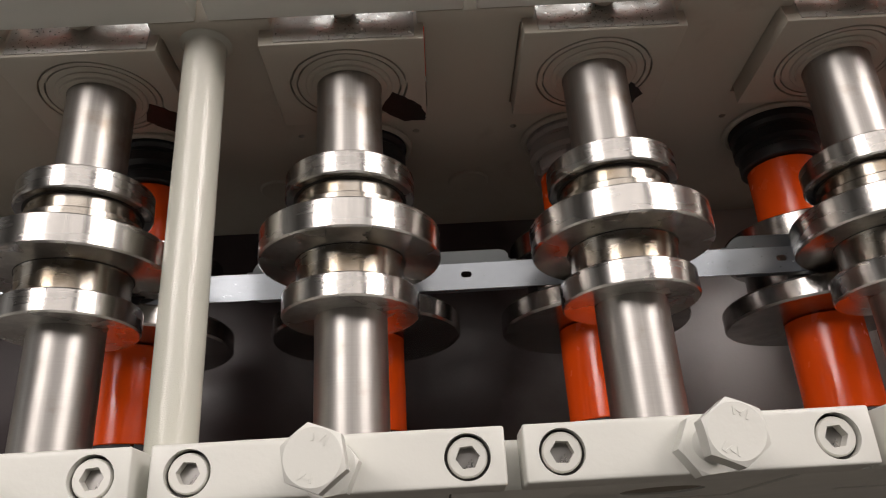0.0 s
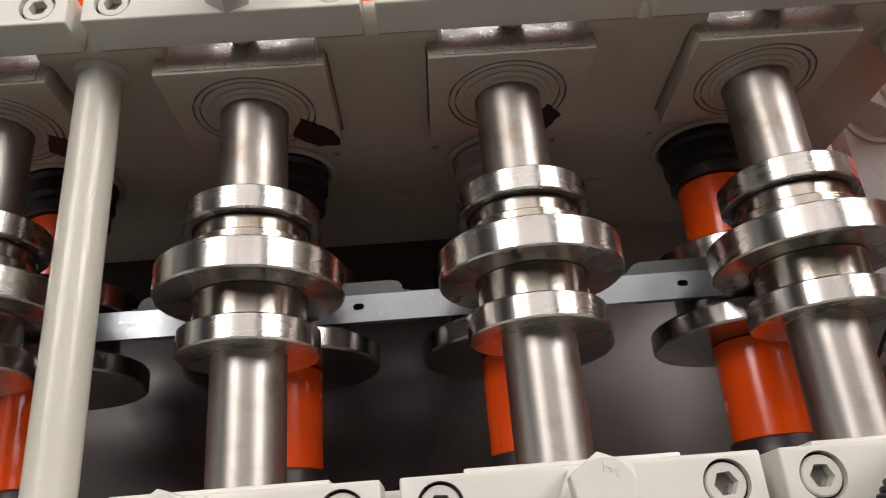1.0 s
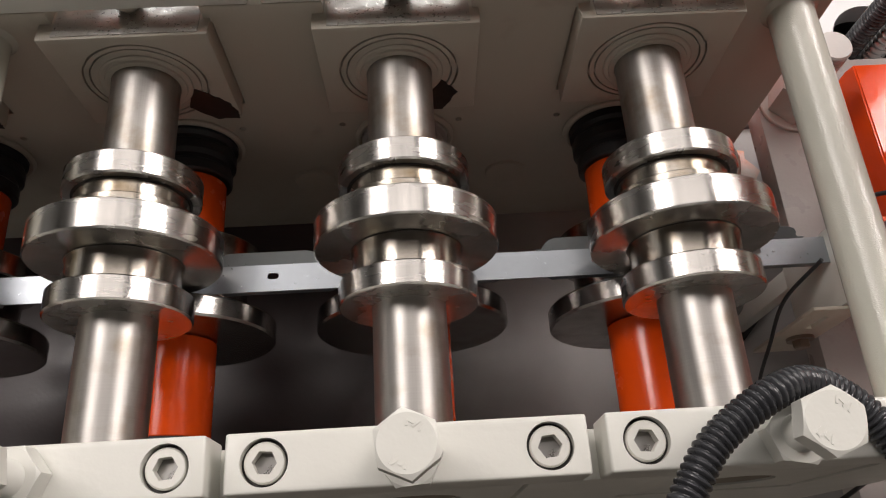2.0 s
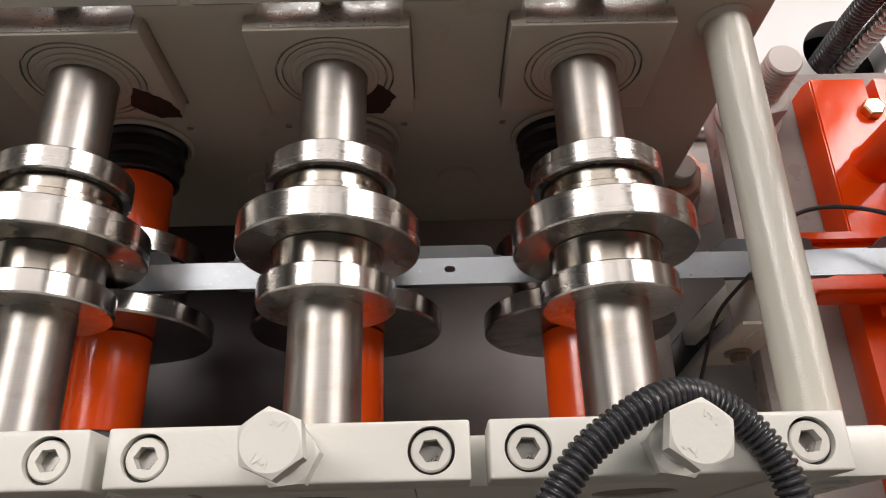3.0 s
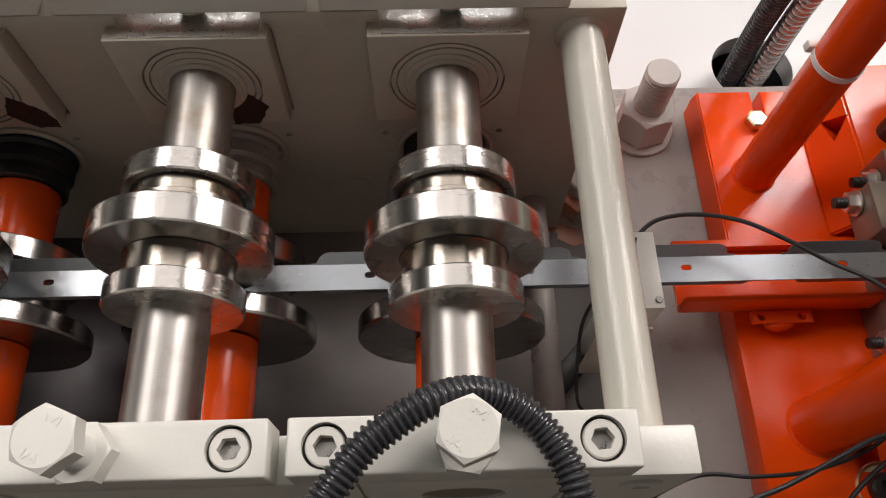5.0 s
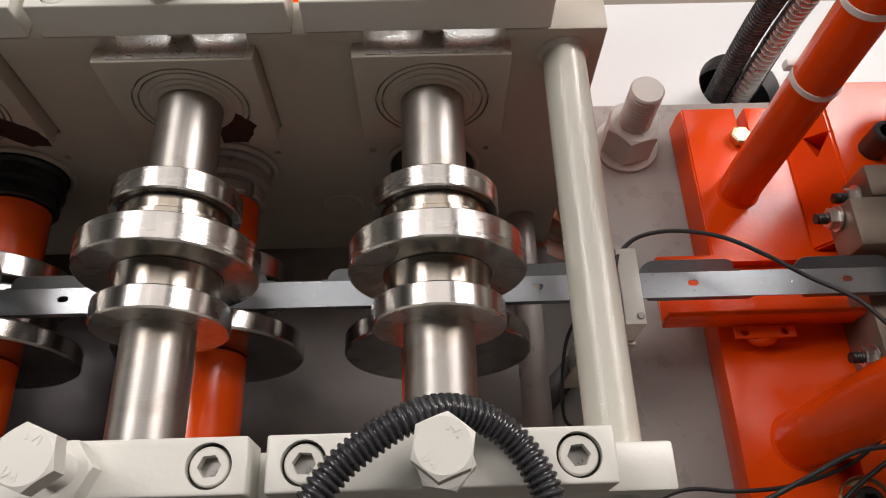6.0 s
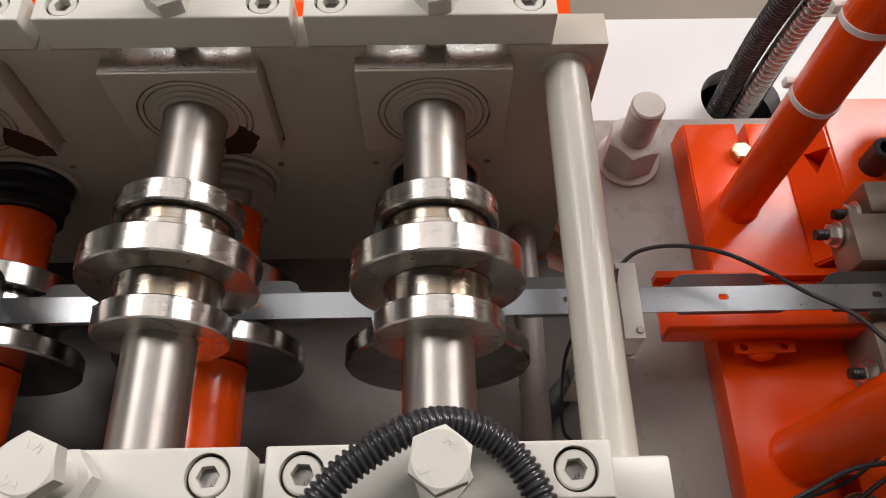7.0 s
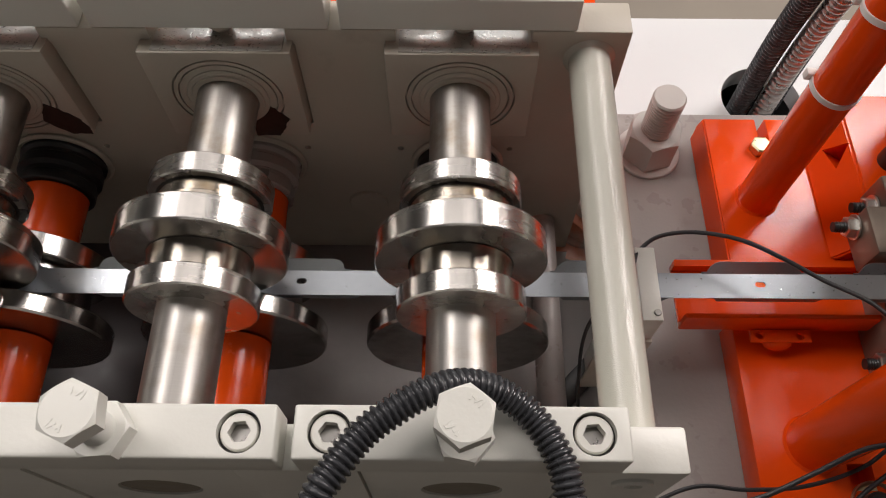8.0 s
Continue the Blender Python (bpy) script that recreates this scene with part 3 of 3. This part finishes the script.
# ---- corrugated hose over the cap bar ----
hose = corrugated([(0.2334, -0.0676, 0.2220), (0.2450, -0.0201, 0.2570), (0.2554, 0.0138, 0.2740), (0.2639, 0.0289, 0.2755), (0.2762, 0.0454, 0.2755), (0.2912, 0.0576, 0.2755), (0.3110, 0.0692, 0.2755), (0.3302, 0.0752, 0.2680), (0.3490, 0.0730, 0.2580), (0.3660, 0.0612, 0.2535), (0.3775, 0.0430, 0.2535), (0.3825, 0.0260, 0.2520), (0.3840, 0.0080, 0.2470), (0.3820, -0.0300, 0.2250), (0.3780, -0.0700, 0.1800)], 0.0086, 0.0038, 0.0018)
tagged(part("corrugated_hose", hose, CONDUIT), "black corrugated plastic hose looped over a cap bar", "hose")


# ---- cutting unit ----
def hexbolt(parent, at, r, length, m, label=""):
    ob = part("bolt", joined(upright(lathe([(0, 0), (r * 0.6, 0), (r * 0.6, -length), (0, -length)], 20)), prism(6, r, 0, r * 0.85, r * 0.12)), m, parent, label, at)
    return ob


def cutting_unit():
    ob = empty("cutting_unit", pose(0.6, 0.2, BEDR))
    base = ob.matrix_basis.inverted()

    def add(name, bm, m, label=""):
        return part(name, moved(bm, base), m, ob, label)

    saddle = bmesh.new()
    prof = [(0.585, BEDR + 0.001), (0.586, 0.005), (0.588, 0.017), (0.82, 0.017), (0.82, BEDR + 0.001)]
    ys = (0.268, 0.443)
    a = [saddle.verts.new((x, ys[0], z)) for x, z in prof]
    b = [saddle.verts.new((x, ys[1], z)) for x, z in prof]
    saddle.faces.new(a), saddle.faces.new(b[::-1])
    for k in range(5):
        saddle.faces.new((a[k], b[k], b[(k + 1) % 5], a[(k + 1) % 5]))
    bmesh.ops.bevel(saddle, geom=saddle.edges[:], offset=0.0015, segments=2, affect="EDGES")
    saddle = cut(saddle, box(0.642, 0.653, 0.405, 0.46, -0.03, 0.03))
    add("saddle_block", saddle, ORANGE)
    gus = outline([(0.683, 0.0175), (0.709, 0.058), (0.87, 0.058), (0.87, 0.0175)], 0.165)
    gus = moved(gus, Matrix.Translation((0, 0.442, 0)))
    bmesh.ops.bevel(gus, geom=gus.edges[:], offset=0.002, segments=2, affect="EDGES")
    notch = moved(prism(3, 0.016, -0.03, 0.03, turn=0.3), pose(0.7, 0.380, 0.045, 0, -57, 0))
    gus = cut(gus, notch)
    add("gusset_block", gus, ORANGE)
    add("lower_body", cut(box(0.580, 0.80, -0.02, 0.217, BEDR + 0.0005, 0.0145, 0.002), box(0.655, 0.676, 0.066, 0.088, -0.01, 0.05)), ORANGE)
    tray = cut(box(0.525, 0.715, 0.200, 0.262, 0.03, 0.058, 0.002), box(0.50, 0.75, 0.2045, 0.2555, 0.036, 0.08), box(0.50, 0.75, 0.25, 0.27, 0.046, 0.08))
    add("guide_tray", tray, ORANGE)
    tab = cut(box(0.587, 0.640, 0.188, 0.1995, 0.031, 0.0345, 0.0008), *[moved(upright(lathe([(0, -0.02), (0.0036, -0.02), (0.0036, 0.02), (0, 0.02)], 20)), pose(x, 0.1935, 0.033)) for x in (0.5955, 0.6305)])
    weld = bmesh.new()
    bmesh.ops.create_icosphere(weld, subdivisions=3, radius=1, matrix=Matrix.Translation((0.613, 0.190, 0.026)) @ Matrix.Diagonal((0.013, 0.007, 0.008, 1)))
    add("welded_tab", joined(tab, weld), ORANGE)
    add("tray_leg", box(0.60, 0.64, 0.2175, 0.260, BEDR + 0.002, 0.0305, 0.002), ORANGE)
    for x, y, z in ((0.6265, 0.345, 0.016), (0.631, 0.104, 0.0135)):
        r = 0.0192 if y > 0.2 else 0.0235
        post = upright(lathe([(0, -0.62), (r, -0.62), (r, -z - 0.004), (r + 0.002, -z - 0.001), (r + 0.003, -z), (0, -z)], 56))
        add("guide_post", moved(post, pose(x, y, 0)), ORANGE)
    for x0, y0, y1, z0, z1, e in ((0.692, 0.145, 0.2425, 0.015, 0.066, 0.004), (0.679, 0.243, 0.2885, 0.0592, 0.100, 0.003), (0.700, 0.289, 0.320, 0.0592, 0.100, 0.003), (0.716, 0.150, 0.308, 0.118, 0.140, 0.004), (0.722, 0.150, 0.200, 0.0664, 0.1178, 0.001), (0.722, 0.262, 0.300, 0.1003, 0.1178, 0.001)):
        add("die_plate", box(x0, 0.85, y0, y1, z0, z1, e), MILL, "oily bare steel die plate")
    for x, y, z in ((0.678, 0.279, 0.078), (0.699, 0.299, 0.078), (0.691, 0.163, 0.050)):
        at = base @ pose(x, y, z, 0, -90, 0)
        prof = [(0, 0.0), (0.005, 0.0)]
        for k in range(8):
            prof += [(0.005, 0.001 + 0.0022 * k), (0.0044, 0.0021 + 0.0022 * k)]
        prof += [(0.0046, 0.0195), (0, 0.0195)]
        st = part("stud_bolt", upright(lathe([(r, -h) for r, h in prof], 24)), OXIDE, ob, "black threaded stud", at)
        part("washer", upright(lathe([(0.005, -0.0002), (0.0115, -0.0002), (0.0115, -0.0018), (0.005, -0.0018)], 32)), ZINC, st)
        part("nut", prism(6, 0.0094, 0.0019, 0.0095, 0.0009, 0.3), ZINC, st)
    # unseen block, added to keep the right-hand lamp off tray and strip
    add("unseen_blocker", box(0.80, 1.12, 0.05, 0.46, 0.1405, 0.42, 0.006), MILL, "unseen bare steel block added to shade the tray and strip")
    tubebit = cut(upright(lathe([(0, -0.03), (0.011, -0.03), (0.0125, -0.028), (0.0125, 0.02), (0, 0.02)], 32)), upright(lathe([(0, -0.05), (0.0075, -0.05), (0.0075, 0.01), (0, 0.01)], 32)))
    add("socket_post", moved(tubebit, pose(0.742, 0.362, 0.058)), OXIDE)
    hexbolt(ob, base @ pose(0.640, 0.404, 0.0175), 0.0108, -0.006, YZINC, "yellow zinc bolt")
    washer = add("washer", moved(upright(lathe([(0, 0.0118), (0.021, -0.0175), (0.022, -0.0165), (0.022, -0.0142), (0, -0.0142)], 48)), pose(0.672, 0.052, 0)), YZINC, "yellow zinc washer")
    bolt = cut(upright(lathe([(0, -0.024), (0.0105, -0.024), (0.0125, -0.022), (0.0125, -0.012), (0, -0.012)], 40)), prism(6, 0.0075, 0.016, 0.03))
    add("mount_bolt", moved(bolt, pose(0.672, 0.052, 0)), OXIDE, "black socket bolt")
    return tagged(ob, "orange painted cutting unit with round guide posts", "cutting unit")


cutting_unit()
for z, lx, ly in ((0.186, 3, 5), (0.270, -4, -3)):
    ring = upright(lathe([(0.0190, -0.0025), (0.0205, -0.0025), (0.0205, 0.0025), (0.0190, 0.0025), (0.0190, -0.0025)], 40))
    ring = joined(ring, moved(box(-0.004, 0.004, -0.003, 0.004, -0.004, 0.004, 0.001), pose(-0.0193, 0.011, 0)))
    tagged(part("cable_tie", ring, NYLON, None, "", pose(0.6265, 0.345, z, lx, ly)), "white nylon cable tie round an orange post", "cable tie", "cable ties")

# ---- guard behind the far plate ----
tagged(part("chain_guard", box(LEFT, 0.4505, 0.432, 0.478, BED + 0.0005, 0.165, 0.003), ORANGE), "orange painted chain guard behind the side plate", "chain guard")

# ---- stud with nut beside the far plate ----
stud = empty("foundation_stud", pose(0.536, 0.424, BEDR))
prof = [(0, 0.001), (0.0165, 0.001)]
z = 0.004
while z < 0.088:
    prof += [(0.0165, z), (0.0165, z + 0.0012), (0.0138, z + 0.0024)]
    z += 0.0038
prof += [(0.0165, 0.0935), (0.0150, 0.0955), (0, 0.0955)]
part("threaded_rod", upright(lathe([(r, -h) for r, h in prof], 40)), STUDPAINT, stud, angle=20)
part("nut", cut(prism(6, 0.0288, 0.0045, 0.044, 0, 1.33), upright(lathe([(0.0238, -0.0443), (0.036, -0.0375), (0.036, -0.06), (0.0238, -0.06), (0.0238, -0.0443)], 48))), STUDPAINT, stud, angle=14)
part("washer", upright(lathe([(0, -0.0003), (0.034, -0.0003), (0.034, -0.0035), (0.033, -0.0042), (0, -0.0042)], 48)), STUDPAINT, stud)
tagged(stud, "large grey overpainted threaded stud with nut and washer", "stud")

def anchor_nut():
    """A nut and washer on a stud end, on the bed beside the far plate."""
    ob = empty("anchor_nut", pose(0.4885, 0.410, BED))
    part("washer", upright(lathe([(0, -0.0008), (0.036, -0.0008), (0.036, -0.0038), (0.035, -0.0045), (0, -0.0045)], 48)), PINKORANGE, ob)
    part("nut", cut(prism(6, 0.0315, 0.0047, 0.036, 0, 0.35), upright(lathe([(0.0255, -0.0363), (0.038, -0.0285), (0.038, -0.05), (0.0255, -0.05), (0.0255, -0.0363)], 48))), PINKORANGE, ob, angle=14)
    part("stud_end", upright(lathe([(0, -0.058), (0.0145, -0.058), (0.0165, -0.056), (0.0165, -0.03), (0, -0.03)], 32)), STUDPAINT, ob)
    return tagged(ob, "pink-orange nut and washer on the machine bed", "nut")


anchor_nut()

# ---- bracket, flat bar, cables ----
bracket = empty("sensor_bracket", pose(0.478, 0.205, BED))
part("upright_plate", box(-0.009, 0.007, -0.034, 0.029, 0.158, 0.273, 0.001), CREAM, bracket)
part("foot", box(-0.006, 0.006, 0.010, 0.028, 0.0175, 0.1575, 0.001), CREAM, bracket)
part("slotted_plate", cut(box(-0.033, 0.007, -0.0375, -0.0345, 0.115, 0.236, 0.0006), box(-0.018, -0.012, -0.05, 0.0, 0.1865, 0.217)), PLATE, bracket)
bolt = part("bolt", moved(prism(6, 0.0075, 0.003, 0.0095, 0.0008), pose(-0.010, -0.0376, 0.160, 90)), MILL, bracket, "dull steel hex bolt")
part("washer", moved(upright(lathe([(0, -0.0001), (0.0115, -0.0001), (0.0115, -0.0028), (0, -0.0028)], 32)), pose(-0.010, -0.0376, 0.160, 90)), MILL, bolt)
part("bolt", moved(upright(lathe([(0, -0.0012), (0.0024, -0.0012), (0.0028, -0.0006), (0.0028, 0.002), (0, 0.002)], 20)), pose(0.003, -0.0275, 0.2735)), DULL, bracket)
tagged(bracket, "cream painted sensor bracket on the machine bed", "bracket")
bar = empty("flat_bar", pose(0.477, 0.218, BED, 0, 0, 46))
part("strap", box(-0.062, 0.05, -0.0125, 0.0125, 0.0005, 0.017, 0.001), OXIDE, bar)
tagged(bar, "dark flat steel bar lying across the bed", "flat bar")

tagged(part("sensor_cable", cable([(0.466, 0.216, 0.126), (0.472, 0.230, 0.121), (0.490, 0.245, 0.12), (0.520, 0.2495, 0.12), (0.556, 0.243, 0.12), (0.588, 0.226, 0.12), (0.615, 0.206, 0.122), (0.640, 0.181, 0.135), (0.665, 0.145, 0.143), (0.72, 0.12, 0.1435)], 0.0018), BLACK), "thin black sensor cable arching over the strip", "cable", "black cables")
tagged(part("sensor_cable", cable([(0.448, 0.20, 0.11), (0.437, 0.185, 0.06), (0.436, 0.16, 0.02), (0.443, 0.14, -0.03), (0.452, 0.13, -0.035)], 0.0016), BLACK), "thin black cable hanging behind the tie rod", "cable", "black cables")
tagged(part("control_cable", cable([(0.44, 0.03, 0.06), (0.509, 0.061, 0.05), (0.555, 0.06, 0.05), (0.60, 0.063, 0.05), (0.649, 0.078, 0.05), (0.70, 0.107, 0.05), (0.80, 0.14, 0.0665)], 0.0017), BLACK), "black control cable running to the cutting unit", "cable", "black cables")
tagged(part("control_cable", cable([(0.44, 0.0, 0.16), (0.49, 0.026, 0.17), (0.522, 0.037, 0.17), (0.555, 0.051, 0.17), (0.588, 0.065, 0.17), (0.622, 0.0705, 0.172), (0.68, 0.09, 0.165), (0.80, 0.135, 0.1425)], 0.0017), BLACK), "thick black control cable crossing an orange post", "cable", "black cables")
tagged(part("control_cable", cable([(0.61, 0.02, 0.03), (0.637, 0.052, 0.05), (0.675, 0.078, 0.055), (0.76, 0.13, 0.0665)], 0.0019), BLACK), "black control cable beside the mounting bolt", "cable", "black cables")
for dx, dy, r, m, lab in ((-0.022, 0.0, 0.014, CONDUIT, "black corrugated hose rising from the panel hole"), (0.004, -0.012, 0.013, GREYHOSE, "grey ribbed metal conduit rising from the panel hole"), (0.024, 0.01, 0.012, CONDUIT, "black corrugated hose rising from the panel hole")):
    x, y = 0.729 + dx, 0.586 + dy
    tagged(part("riser_hose", corrugated([(x, y, -0.35), (x, y, -0.15), (x - 0.006, y - 0.015, 0.0), (x - 0.022, y - 0.06, 0.16), (x - 0.045, y - 0.12, 0.32), (x - 0.06, y - 0.16, 0.5)], r, 0.0095 if m is GREYHOSE else 0.0062, 0.0026, 16), m), lab, "hose", "riser hoses")


# ---- feed of the strip and turning of the rolls ----
FEED = [(0, 0.026), (0.3, 0.071), (0.5, 0.1005), (0.6, 0.1155), (0.7, 0.1285), (0.8, 0.1335), (1.0, 0.1365), (1.5, 0.1455), (2.0, 0.1565), (2.2, 0.161), (2.6, 0.18), (3.0, 0.222), (3.3, 0.266),
        (3.5, 0.295), (4.0, 0.371), (4.5, 0.445), (4.7, 0.4735), (5.8, 0.643), (6.0, 0.667), (6.5, 0.742), (7.0, 0.82), (7.5, 0.8935), (8.0, 0.964)]


def motions():
    times = sorted({t for t, _ in FEED} | {k * 0.25 for k in range(33)})
    fed = np.interp(times, [t for t, _ in FEED], [s for _, s in FEED])
    walk(STRIP, [(t, pose(float(s), 0.2195, WEB)) for t, s in zip(times, fed)])
    for ob in UPPER:
        x, y, z = ob.location
        walk(ob, [(t, pose(x, y, z, 0, -math.degrees(float(s) / 0.0645), 0)) for t, s in zip(times, fed)])
    for ob in LOWER:
        x, y, z = ob.location
        walk(ob, [(t, pose(x, y, z, 0, math.degrees(float(s) / 0.051), 0)) for t, s in zip(times, fed)])


motions()
